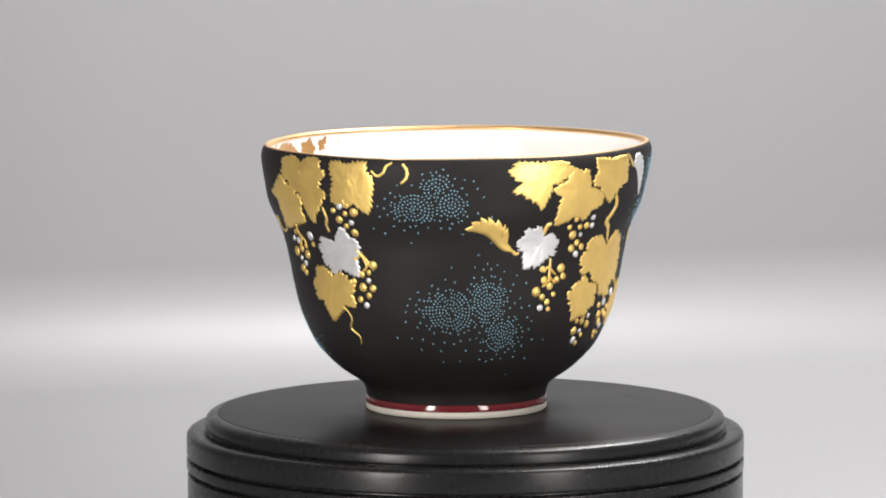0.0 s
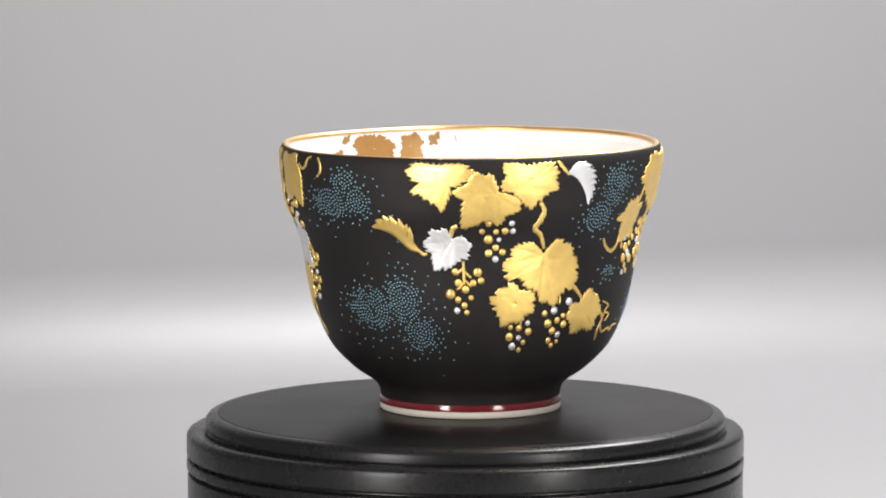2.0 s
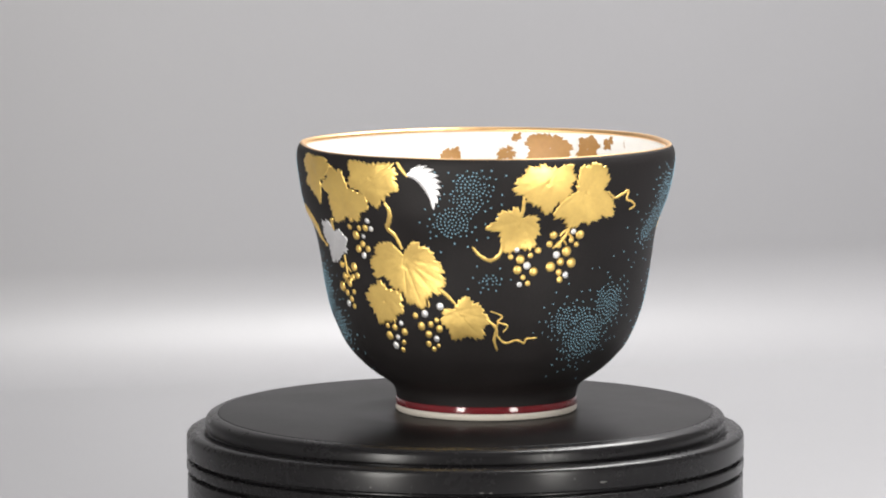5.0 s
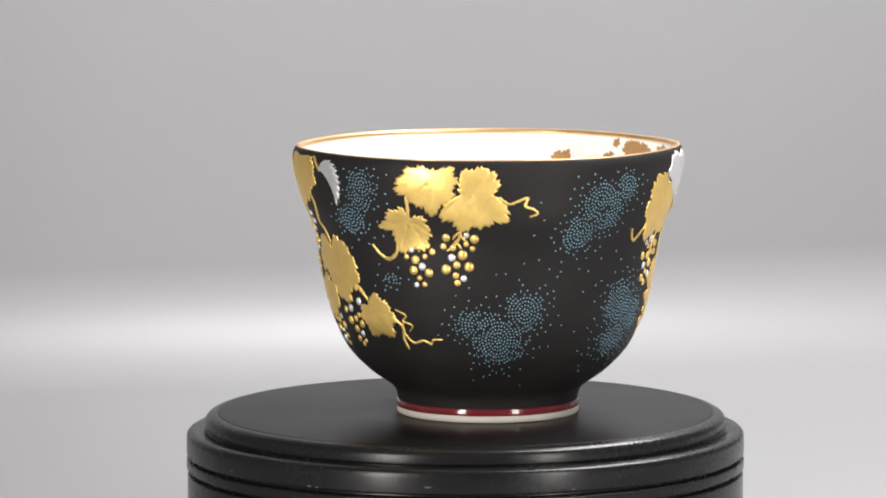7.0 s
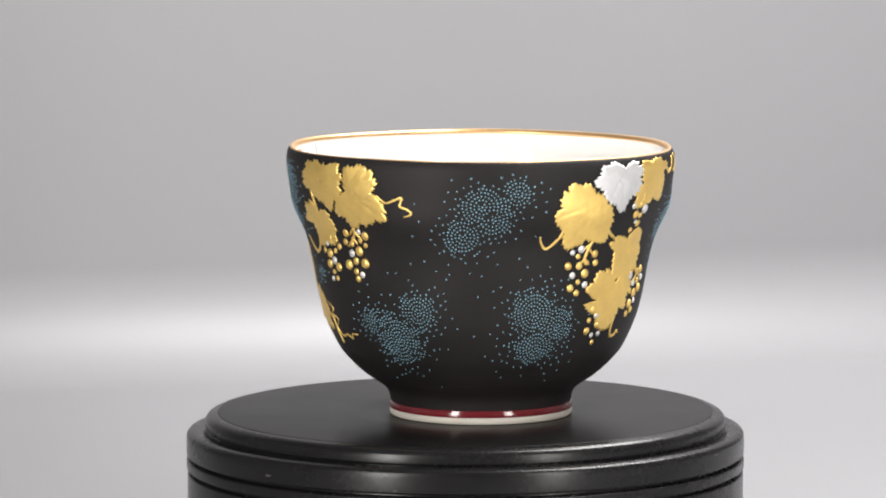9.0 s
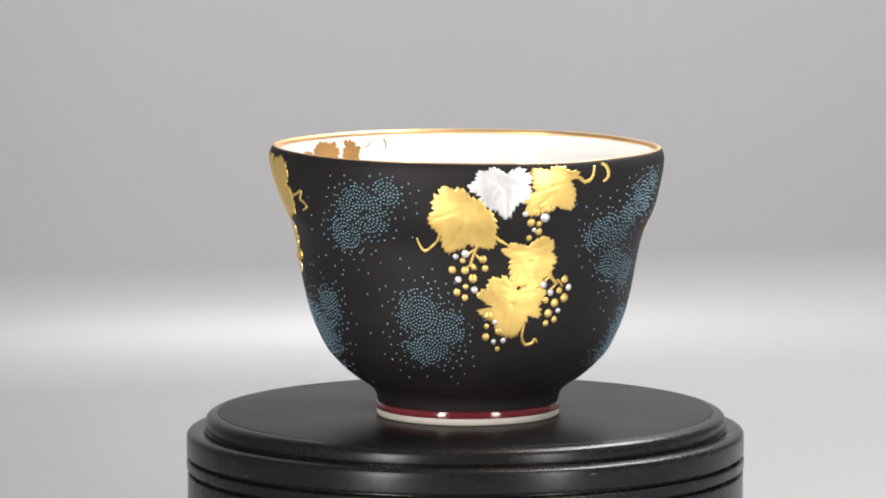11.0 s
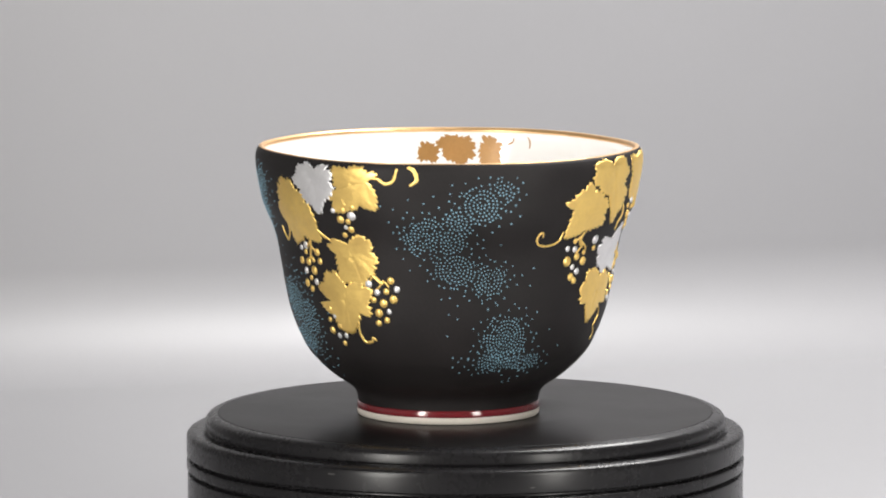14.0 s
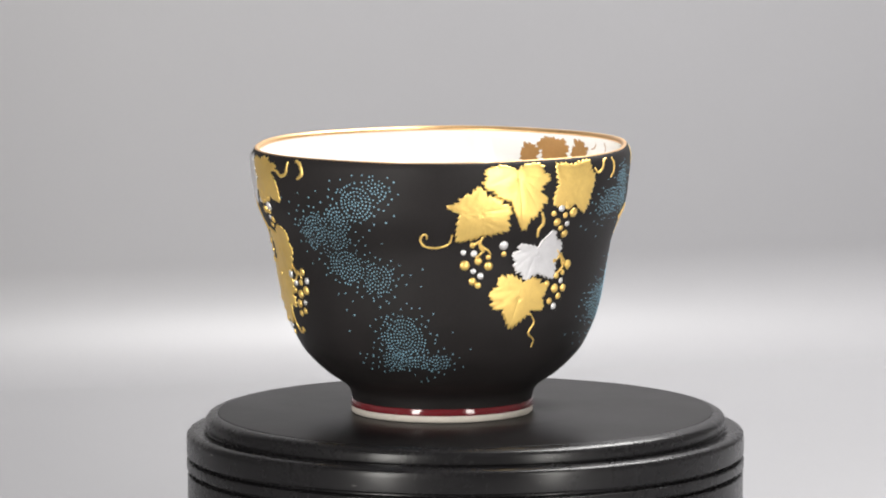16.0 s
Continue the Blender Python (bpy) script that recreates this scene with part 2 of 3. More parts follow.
def leaf(deg, z, lobes, mat, inside=False):
    """One leaf of raised metal on the cup's wall: a swollen blade with ribs along its lobes."""
    global count
    count += 1
    edge = outline(lobes, count, 1.15, 1.3, 0.10)
    high = 0.06 if inside else 0.15 + 0.05 * (count % 3)
    far = sum(l for a, l in lobes) / len(lobes)
    bm = bmesh.new()
    rings = (0.08, 0.16, 0.24, 0.32, 0.40, 0.48, 0.56, 0.64, 0.72, 0.80, 0.87, 0.93, 0.965, 0.99, 1.0)
    a, l = min(lobes, key=lambda q: q[1])
    heart = Vector((math.cos(radians(a)), math.sin(radians(a)))) * l * 0.75
    tips = [Vector((math.cos(radians(a)), math.sin(radians(a)))) * l * 0.97 for a, l in lobes if l > 0.9 * far]
    top = 66.1 if not inside else 65.5
    crown = max(v.y for v in edge)
    press = min(1.0, (top - z) / crown)
    for v in edge + tips + [heart]:
        if v.y > 0:
            v.y *= press

    def put(v, s):
        x, y = v.x * s, v.y * s
        here = Vector((x, y))
        dist = 9.0
        for tip in tips:
            way = tip - heart
            f = max(0.0, min(1.0, (here - heart).dot(way) / max(1e-6, way.length_squared)))
            dist = min(dist, (here - heart - way * f).length)
        turn = math.atan2(y - heart.y, x - heart.x)
        h = high * min(1.0, ((1 - s) * v.length / 0.45 + 0.02) ** 0.5)
        if not inside:
            fade = 1 - s ** 6
            h += (0.035 * min(1.0, dist / 1.1) - 0.035 * math.exp(-(dist / 0.2) ** 2)) * fade
            h += 0.006 * math.sin(turn * 34 + 5 * noise.noise(Vector((x * 0.5, y * 0.5, count)))) * fade * min(1.0, (here - heart).length / 3)
            h += 0.06 * noise.noise(Vector((x * 0.33, y * 0.33, count * 3.1))) * fade
            h += 0.03 * noise.noise(Vector((x * 0.9, y * 0.9, count * 1.7))) * fade
        if s == 1.0:
            h = -0.05
        return bm.verts.new(surface(deg + math.degrees(x / UNROLL), min(top, z + y), h, inside))

    mid = put(Vector((1e-4, 0)), 0.0)
    last = None
    for s in rings:
        row = [put(v, s) for v in edge]
        for k in range(len(row)):
            j = (k + 1) % len(row)
            bm.faces.new((mid, row[k], row[j]) if last is None else (last[k], row[k], row[j], last[j]))
        last = row
    if inside:
        return part("printed_leaf", bm, mat, cup, "flat vine leaf printed in brownish gold")
    tone = "gold" if mat is gold else "silver"
    return part("vine_leaf", bm, mat, cup, f"raised {tone} vine leaf")


def curled_leaf(spine, side_sign, mat):
    """A leaf seen edge-on as it curls: a smooth spine (degrees, mm, breadth) with saw teeth that lean along its outer side."""
    pts = spline([(radians(d) * UNROLL, z, w) for d, z, w in spine], 12)
    rng = random.Random(len(spine) * 7 + side_sign)
    bm = bmesh.new()
    rows = []
    across = (0.0, 0.06, 0.2, 0.4, 0.6, 0.8, 0.93, 1.0)
    for k, p in enumerate(pts):
        q, o = pts[min(k + 1, len(pts) - 1)], pts[max(0, k - 1)]
        d = Vector((q[0] - o[0], q[1] - o[1])).normalized()
        out = Vector((-d.y, d.x)) * side_sign
        f = k / (len(pts) - 1)
        tooth = (k % 6) / 6
        row = []
        for u in across:
            reach = p[2] * (u - 0.26 * (1 - tooth) * u ** 3 * min(1, 6 * (1 - f)))
            v = Vector((p[0], p[1])) + out * reach + d * (0.9 * u * u * tooth)
            h = 0.18 * (1 - (2 * u - 1) ** 8) + 0.08 * math.sin(u * 9 + f * 3) * (1 - u) * u * 2
            row.append(bm.verts.new(surface(math.degrees(v.x / UNROLL), min(66.0, v.y), h - (0.05 if u in (0.0, 1.0) else 0))))
        rows.append(row)
    for a, b in zip(rows, rows[1:]):
        for i in range(len(across) - 1):
            bm.faces.new((a[i], a[i + 1], b[i + 1], b[i]))
    tone = "gold" if mat is gold else "silver"
    return part("curled_leaf", bm, mat, cup, f"raised {tone} vine leaf curled at its edge")


def inner_leaf(deg, z, lobes, mat):
    return leaf(deg, z, lobes, mat, inside=True)


def bead_line(bm, points, width, high, inside=False):
    """A rounded raised line along points (degrees, mm), thinning to its ends."""
    pts = spline([(d / 180 * math.pi * UNROLL, z) for d, z in points], 6)
    rows = []
    for k, p in enumerate(pts):
        d = (pts[min(k + 1, len(pts) - 1)] - pts[max(0, k - 1)]).normalized()
        side_way = Vector((-d.y, d.x))
        f = k / (len(pts) - 1)
        w = width * 0.5 * (0.55 + 0.45 * math.sin(math.pi * min(1, max(0, f * 0.9 + 0.08)))) * (1 + 0.15 * math.sin(k * 1.7))
        row = []
        for s, h in ((-1, -0.04), (-0.8, 0.6), (0, 1.0), (0.8, 0.6), (1, -0.04)):
            q = p + side_way * (w * s)
            row.append(bm.verts.new(surface(math.degrees(q.x / UNROLL), min(66.0, q.y), high * h, inside)))
        rows.append(row)
    for a, b in zip(rows, rows[1:]):
        for i in range(4):
            bm.faces.new((a[i], a[i + 1], b[i + 1], b[i]))
    bm.faces.new(rows[0])
    bm.faces.new(rows[-1])


def vine(points, width, inside=False):
    bm = bmesh.new()
    bead_line(bm, points, width * 0.88, 0.05 if inside else 0.20, inside)
    return part("tendril", bm, lustre if inside else gold, cup, "tendril printed in brownish gold" if inside else "raised gold tendril")


def dome(bm, deg, z, radius, high, around=10, rings=3):
    rows = []
    for i in range(rings + 1):
        t = i / (rings + 1)
        r, h = radius * math.cos(t * math.pi / 2), high * math.sin(t * math.pi / 2) - (0.05 if i == 0 else 0)
        rows.append([bm.verts.new(surface(deg + math.degrees(r * math.cos(2 * math.pi * k / around) / UNROLL), z + r * math.sin(2 * math.pi * k / around), h)) for k in range(around)])
    tip = bm.verts.new(surface(deg, z, high))
    for a, b in zip(rows, rows[1:]):
        for k in range(around):
            bm.faces.new((a[k], a[(k + 1) % around], b[(k + 1) % around], b[k]))
    for k in range(around):
        bm.faces.new((rows[-1][k], rows[-1][(k + 1) % around], tip))


def bunch(berries, stalk):
    """A bunch of grapes: a branching gold stalk and one raised bead a berry (degrees, mm, radius, 1 for silver)."""
    bm = bmesh.new()
    cx = sum(b[0] for b in berries) / len(berries)
    cz = max(b[1] for b in berries)
    bead_line(bm, stalk or [(cx, cz + 1.4), (cx + 0.2, cz + 0.4), (cx, cz - 0.4)], 0.8 if stalk else 0.6, 0.28)
    bunch_stalk = part("grape_bunch", bm, gold, cup, "bunch of raised gold and silver grapes")
    for (d0, z0), s in zip(stalk[1:], (1, -1)):
        for line in ([(d0, z0 + 0.6), (d0 + s * 1.6, z0 - 0.8), (d0 + s * 2.6, z0 - 1.2)], [(d0, z0 + 1.2), (d0 - s * 1.4, z0 + 0.3), (d0 - s * 2.3, z0 - 0.6)]):
            bm = bmesh.new()
            bead_line(bm, line, 0.6, 0.25)
            part("twig", bm, gold, bunch_stalk)
    for d, z, r, pale in berries:
        bm = bmesh.new()
        dome(bm, d, z, r * 1.02, r * 0.45, 14, 4)
        part("berry", bm, silver if pale else gold, bunch_stalk, "silver berry" if pale else "")


def cloud(blobs):
    """A drift of small teal dots laid in rings round each swirl's heart, with stray dots about it."""
    global count
    count += 1
    rng = random.Random(count)
    dots = []
    step = 0.84

    def clear(x, y, gap):
        return all((x - a) ** 2 + (y - b) ** 2 > gap * gap for a, b in dots)

    def reach(x, y):
        return min(math.hypot((x - radians(d) * UNROLL) / a, (y - z) / b) for d, z, a, b in blobs)

    hearts = [(radians(d) * UNROLL, z, a, b) for d, z, a, b in blobs]
    for x0, y0, a, b in sorted(hearts, key=lambda h: -h[2] * h[3]):
        for k in range(14):
            n = max(1, round(2 * math.pi * k * 0.90 / step))
            phase = rng.random()
            for i in range(n):
                t = 2 * math.pi * (i + phase) / n
                x, y = x0 + 0.90 * k * math.cos(t) + rng.gauss(0, 0.035), y0 + 0.90 * k * math.sin(t) + rng.gauss(0, 0.035)
                f = math.hypot((x - x0) / a, (y - y0) / b)
                if f < 1.1 and f < reach(x, y) + 0.12 and rng.random() < min(0.985, 1 - 2.2 * (f - 0.62)) and clear(x, y, 0.70 + 0.5 * max(0.0, f - 0.75)):
                    dots.append((x, y))
    for x0, y0, a, b in hearts:
        for i in range(150):
            t, f = rng.random() * 2 * math.pi, 0.85 + abs(rng.gauss(0, 0.34))
            x, y = x0 + a * f * math.cos(t), y0 + b * f * math.sin(t)
            if clear(x, y, 1.0 + 1.5 * max(0.0, reach(x, y) - 0.85)) and 8 < y < 64.5:
                dots.append((x, y))
        for i in range(9):
            t, f = rng.random() * 2 * math.pi, rng.uniform(1.5, 2.3)
            x, y = x0 + a * f * math.cos(t), y0 + b * f * math.sin(t)
            if clear(x, y, 2.4) and 9 < y < 64:
                dots.append((x, y))
    bm = bmesh.new()
    for x, y in dots:
        dome(bm, math.degrees(x / UNROLL), y, 0.245 * rng.uniform(0.86, 1.12), 0.10, 7, 1)
    tagged(part("dot_cloud", bm, dot_blue, cup, "drift of tiny raised teal dots"), kind="stuff")


# vines that hang beside the two paired tendrils, with one silver leaf
leaf(-142.4, 62.0, [(39, 7.0), (61, 5.1), (99, 2.9), (128, 5.6), (157, 8.5), (189, 8.4), (228, 6.1), (251, 5.5), (278, 12.6), (305, 9.6), (327, 9.1), (331, 6.4), (359, 7.8)], gold)
leaf(-153.6, 53.8, [(12, 7.2), (46, 5.5), (97, 6.9), (135, 6.2), (165, 8.2), (176, 5.2), (229, 8.8), (274, 5.4), (328, 7.9)], gold)
leaf(-122.2, 60.7, [(10, 5.9), (55, 6.6), (140, 7.8), (220, 8.1), (274, 5.6), (296, 8.7)], gold)
leaf(-132.7, 43.0, [(17, 7.7), (63, 7.0), (100, 2.3), (149, 6.2), (176, 6.9), (207, 6.8), (247, 6.6), (280, 4.8), (314, 8.6)], silver)
leaf(-138.3, 32.3, [(17, 8.9), (45, 7.0), (76, 4.4), (113, 6.7), (132, 8.1), (169, 8.3), (196, 7.5), (207, 5.2), (255, 7.6), (325, 5.3), (339, 8.6)], gold)
vine([(-134.2, 53.8), (-133.2, 51.2), (-134.3, 49.6), (-134.1, 47.6)], 1.0)
vine([(-162.3, 48.9), (-163.3, 46.6), (-167.1, 45.6), (-170.9, 46.0), (-172.2, 47.5), (-171.3, 48.9), (-170.3, 48.9), (-170.2, 47.9)], 0.7)
vine([(-115.1, 63.7), (-113.2, 62.5), (-111.3, 63.4), (-110.4, 65.0), (-108.7, 65.7)], 0.8)
vine([(-105.6, 65.6), (-104.2, 64.0), (-104.5, 62.1), (-106.2, 60.8)], 0.8)
vine([(-133.1, 28.7), (-130.7, 26.3), (-132.0, 24.3), (-131.9, 23.2), (-129.1, 21.6), (-129.3, 19.7)], 0.6)
bunch([(-155.7, 46.2, 0.70, 0), (-158.6, 44.4, 0.70, 1), (-155.1, 44.1, 0.84, 1), (-150.2, 43.1, 0.70, 0), (-145.4, 45.9, 1.12, 1), (-145.0, 43.8, 0.70, 0), (-153.6, 42.2, 0.98, 0), (-158.0, 41.2, 1.26, 0), (-150.0, 40.9, 1.12, 0), (-155.1, 39.7, 0.70, 1), (-152.6, 38.5, 0.84, 1), (-155.3, 37.2, 0.98, 0), (-153.4, 36.2, 0.84, 0)], [(-152.5, 48.3), (-153.4, 46.1), (-151.8, 44.4)])
bunch([(-127.2, 54.5, 0.84, 1), (-129.9, 53.3, 0.70, 0), (-124.6, 54.7, 0.70, 0), (-122.2, 53.2, 1.12, 0), (-125.4, 52.7, 0.70, 0), (-128.1, 51.1, 0.98, 0), (-123.8, 50.5, 0.70, 1), (-126.0, 49.5, 0.70, 0), (-123.5, 47.9, 0.98, 0)], [])
bunch([(-118.7, 40.0, 1.12, 0), (-125.5, 41.3, 0.70, 0), (-123.5, 37.5, 0.84, 0), (-127.2, 35.6, 0.84, 0), (-120.7, 38.1, 0.70, 0), (-121.0, 36.1, 0.70, 1), (-123.5, 34.3, 1.12, 0), (-119.6, 34.2, 0.98, 0), (-121.4, 32.3, 0.84, 0), (-125.2, 31.2, 0.84, 0), (-122.9, 29.8, 0.84, 1)], [(-124.9, 43.9), (-122.3, 41.8), (-120.9, 39.3)])
# vines below the curled gold leaf and the curled silver leaf
leaf(-64.3, 63.3, [(3, 8.5), (28, 6.8), (150, 6.7), (176, 7.5), (211, 5.0), (215, 7.9), (252, 7.0), (276, 9.4), (315, 4.6), (325, 5.5)], gold)
leaf(-50.3, 57.2, [(28, 3.6), (74, 6.1), (108, 6.8), (168, 7.4), (184, 4.9), (234, 9.2), (268, 5.8), (297, 7.5), (340, 8.7), (357, 8.2)], gold)
leaf(-36.8, 61.8, [(23, 7.0), (40, 7.1), (142, 7.7), (202, 7.0), (218, 5.2), (274, 7.5), (310, 5.6), (338, 7.3)], gold)
leaf(-62.4, 44.7, [(8, 6.4), (38, 5.0), (54, 2.9), (89, 5.0), (127, 5.7), (168, 5.8), (201, 4.1), (240, 6.4), (280, 5.0), (309, 4.4), (336, 5.9)], silver)
curled_leaf([(-70.1, 43.4, 0.4), (-74.4, 43.9, 3.6), (-77.6, 45.9, 5.4), (-80.1, 47.6, 5.2), (-83.3, 48.6, 4.0), (-86.5, 49.1, 0.2)], -1, gold)
curled_leaf([(-25.0, 62.6, 1.2), (-23.4, 62.2, 4.5), (-21.6, 61.2, 5.5), (-19.8, 59.4, 4.8), (-18.4, 57.5, 2.9), (-17.4, 55.1, 0.15)], 1, silver)
leaf(-29.3, 40.3, [(31, 8.4), (63, 7.0), (97, 2.8), (122, 6.7), (151, 9.4), (178, 10.8), (202, 10.3), (203, 7.2), (231, 7.2), (259, 6.9), (268, 9.3), (291, 11.3), (319, 9.5), (321, 11.2), (338, 11.4), (360, 10.0)], gold)
leaf(-38.8, 30.8, [(21, 5.8), (52, 4.1), (73, 3.6), (102, 5.6), (144, 6.0), (169, 7.0), (203, 5.5), (238, 6.9), (293, 5.0), (337, 5.8)], gold)
leaf(-9.7, 28.1, [(27, 5.6), (79, 5.3), (143, 3.1), (162, 5.5), (192, 6.4), (242, 6.8), (313, 7.6), (355, 7.1)], gold)
vine([(-33.1, 55.9), (-31.7, 53.7), (-32.6, 51.3), (-33.9, 49.4), (-31.6, 47.7), (-29.8, 44.3)], 1.5)
vine([(-28.4, 66.3), (-26.8, 64.6), (-24.6, 62.5)], 1.0)
vine([(-58.5, 50.3), (-60.1, 49.5), (-60.6, 47.5)], 1.3)
vine([(-71.8, 44.0), (-69.9, 43.0), (-68.8, 43.4)], 1.0)
vine([(-19.7, 36.2), (-16.7, 34.4), (-14.1, 32.7), (-12.2, 31.2)], 1.2)
vine([(-1.7, 27.6), (2.1, 25.1), (1.5, 22.2), (2.7, 19.4)], 1.1)
vine([(2.7, 26.5), (2.2, 23.9), (5.4, 21.4), (9.8, 22.0), (12.8, 21.2), (13.6, 22.3), (17.4, 22.5)], 0.7)
bunch([(-48.8, 50.8, 0.70, 0), (-50.8, 48.9, 0.70, 0), (-46.3, 48.8, 0.70, 0), (-43.4, 49.0, 0.84, 0), (-41.5, 50.9, 0.70, 1), (-40.9, 48.9, 0.70, 1), (-48.7, 46.9, 1.12, 0), (-45.2, 46.8, 0.56, 1), (-46.2, 44.8, 0.84, 0), (-48.5, 43.5, 0.98, 0), (-43.9, 43.7, 0.84, 0), (-46.2, 42.0, 0.84, 1)], [])
bunch([(-59.6, 38.9, 0.84, 0), (-52.1, 38.8, 1.12, 0), (-50.9, 36.7, 0.84, 0), (-58.5, 36.1, 0.98, 0), (-53.5, 36.1, 0.84, 0), (-56.1, 34.5, 0.98, 0), (-61.3, 33.3, 1.26, 0), (-58.7, 31.9, 0.84, 0), (-54.2, 32.4, 0.70, 0), (-56.5, 30.5, 0.84, 0), (-59.1, 29.2, 0.84, 1), (-55.7, 28.7, 0.70, 0)], [(-56.8, 41.5), (-56.7, 38.7), (-56.6, 35.7)])
bunch([(-39.9, 24.8, 0.70, 0), (-36.7, 24.5, 0.84, 0), (-33.5, 25.7, 0.70, 1), (-40.0, 22.3, 1.12, 0), (-32.8, 23.5, 0.98, 0), (-36.3, 22.0, 0.70, 1), (-34.2, 20.8, 0.70, 0), (-38.4, 19.8, 0.98, 1), (-35.6, 18.8, 0.70, 0)], [])
bunch([(-27.2, 27.9, 0.84, 0), (-23.5, 28.5, 0.98, 1), (-17.6, 30.5, 0.98, 1), (-19.2, 27.0, 0.70, 0), (-25.3, 25.3, 1.12, 0), (-21.6, 25.9, 0.84, 0), (-18.5, 24.8, 0.98, 0), (-22.9, 23.3, 0.98, 0), (-20.1, 22.2, 0.84, 1), (-23.6, 20.8, 0.84, 0), (-21.8, 19.5, 0.70, 0), (-19.7, 20.4, 0.56, 0)], [])
vine([(0.0, 29.5), (4.2, 28.2), (2.6, 26.8), (6.2, 25.8), (4.6, 24.2)], 0.55)
# small vine of three gold leaves
leaf(16.7, 61.1, [(11, 6.8), (39, 7.4), (62, 4.5), (104, 5.2), (136, 6.5), (172, 7.3), (191, 7.9), (233, 6.1), (272, 7.8), (331, 6.4)], gold)
leaf(29.3, 58.3, [(7, 5.0), (26, 7.2), (47, 7.8), (70, 7.6), (107, 6.7), (169, 2.6), (192, 5.4), (213, 9.1), (254, 8.8), (293, 7.9), (324, 10.3), (341, 8.6)], gold)
leaf(8.5, 50.4, [(33, 5.1), (67, 2.5), (96, 5.1), (136, 5.7), (182, 7.7), (194, 4.6), (245, 7.1), (309, 6.9), (351, 5.6)], gold)
vine([(9.3, 52.7), (9.7, 55.5), (9.6, 58.0)], 1.0)
vine([(3.8, 47.3), (3.2, 43.9), (-0.0, 42.1), (-3.6, 43.4), (-5.8, 45.5)], 1.1)
vine([(37.5, 58.3), (40.4, 56.6), (43.3, 57.3), (45.9, 58.0), (45.3, 56.0), (47.5, 55.3), (49.0, 54.2), (46.6, 53.4)], 0.8)
bunch([(8.6, 44.7, 0.70, 1), (11.1, 45.4, 0.84, 0), (14.1, 45.6, 0.56, 0), (15.8, 44.4, 0.84, 0), (6.6, 42.9, 0.70, 0), (9.8, 42.3, 1.12, 0), (13.2, 43.2, 0.70, 0), (8.9, 39.7, 1.12, 0), (12.1, 40.7, 0.98, 1), (14.4, 39.2, 1.12, 0), (10.9, 37.8, 0.70, 0), (9.7, 36.1, 0.70, 1), (12.6, 36.3, 0.70, 0)], [])
bunch([(20.7, 48.0, 0.98, 0), (27.4, 48.7, 0.70, 1), (29.9, 47.8, 1.12, 0), (19.6, 45.8, 0.84, 0), (22.8, 45.5, 0.84, 0), (27.2, 46.5, 0.70, 0), (29.2, 45.4, 0.70, 0), (25.9, 43.8, 1.26, 0), (22.3, 43.1, 0.98, 1), (20.3, 40.2, 1.26, 0), (23.9, 41.3, 0.98, 0), (28.0, 40.9, 1.26, 0), (23.5, 38.7, 0.84, 0), (26.1, 38.0, 0.84, 1), (24.0, 36.9, 0.84, 0)], [(25.8, 50.6), (25.2, 48.3), (23.3, 46.0)])
# vines with a large silver leaf at the rim
leaf(104.4, 54.0, [(2, 6.8), (42, 5.5), (95, 6.9), (123, 8.6), (150, 8.3), (187, 8.7), (242, 10.1), (277, 7.1), (312, 10.7)], gold)
leaf(115.2, 61.3, [(22, 7.1), (52, 6.7), (75, 3.8), (109, 5.8), (140, 6.7), (180, 7.4), (239, 5.9), (278, 8.1), (343, 6.9)], silver)
leaf(130.5, 61.2, [(15, 4.2), (27, 7.1), (74, 5.5), (136, 6.9), (197, 4.5), (199, 7.6), (232, 9.0), (286, 5.5), (310, 8.1), (346, 5.7)], gold)
leaf(126.0, 42.5, [(39, 7.4), (63, 7.0), (103, 3.9), (138, 7.2), (159, 8.0), (170, 5.3), (231, 7.5), (293, 7.3), (337, 6.9), (359, 7.3)], gold)
leaf(120.8, 32.0, [(18, 9.5), (45, 7.1), (72, 3.8), (107, 7.4), (130, 8.8), (165, 9.8), (185, 5.4), (187, 9.6), (259, 8.3), (277, 8.3), (327, 5.6), (335, 8.6)], gold)
vine([(112.8, 49.8), (115.0, 48.1), (118.0, 46.8)], 1.0)
vine([(96.4, 50.2), (95.7, 47.9), (91.7, 45.3), (89.8, 46.5), (89.0, 48.4)], 0.8)
vine([(125.6, 27.0), (125.2, 23.8), (126.9, 21.8), (129.7, 22.0), (130.3, 23.0), (131.7, 22.3)], 0.9)
vine([(136.0, 62.8), (138.5, 62.9), (140.8, 61.7), (143.2, 62.5), (144.3, 65.4)], 1.0)
vine([(147.3, 65.8), (149.3, 64.8), (149.9, 62.6), (147.9, 61.3)], 1.1)
bunch([(101.4, 44.0, 0.70, 1), (104.6, 44.7, 0.98, 1), (103.7, 43.0, 0.70, 0), (110.3, 43.3, 0.98, 0), (100.2, 40.7, 0.98, 0), (104.5, 40.6, 0.98, 0), (107.3, 41.3, 0.70, 0), (111.1, 41.1, 0.84, 0), (102.2, 38.3, 0.84, 1), (107.1, 38.6, 1.12, 0), (104.7, 36.6, 0.70, 0), (101.7, 35.2, 0.98, 0), (107.6, 35.8, 0.84, 1), (104.4, 33.9, 0.84, 0)], [(108.6, 47.3), (107.3, 44.5), (106.0, 41.4)])
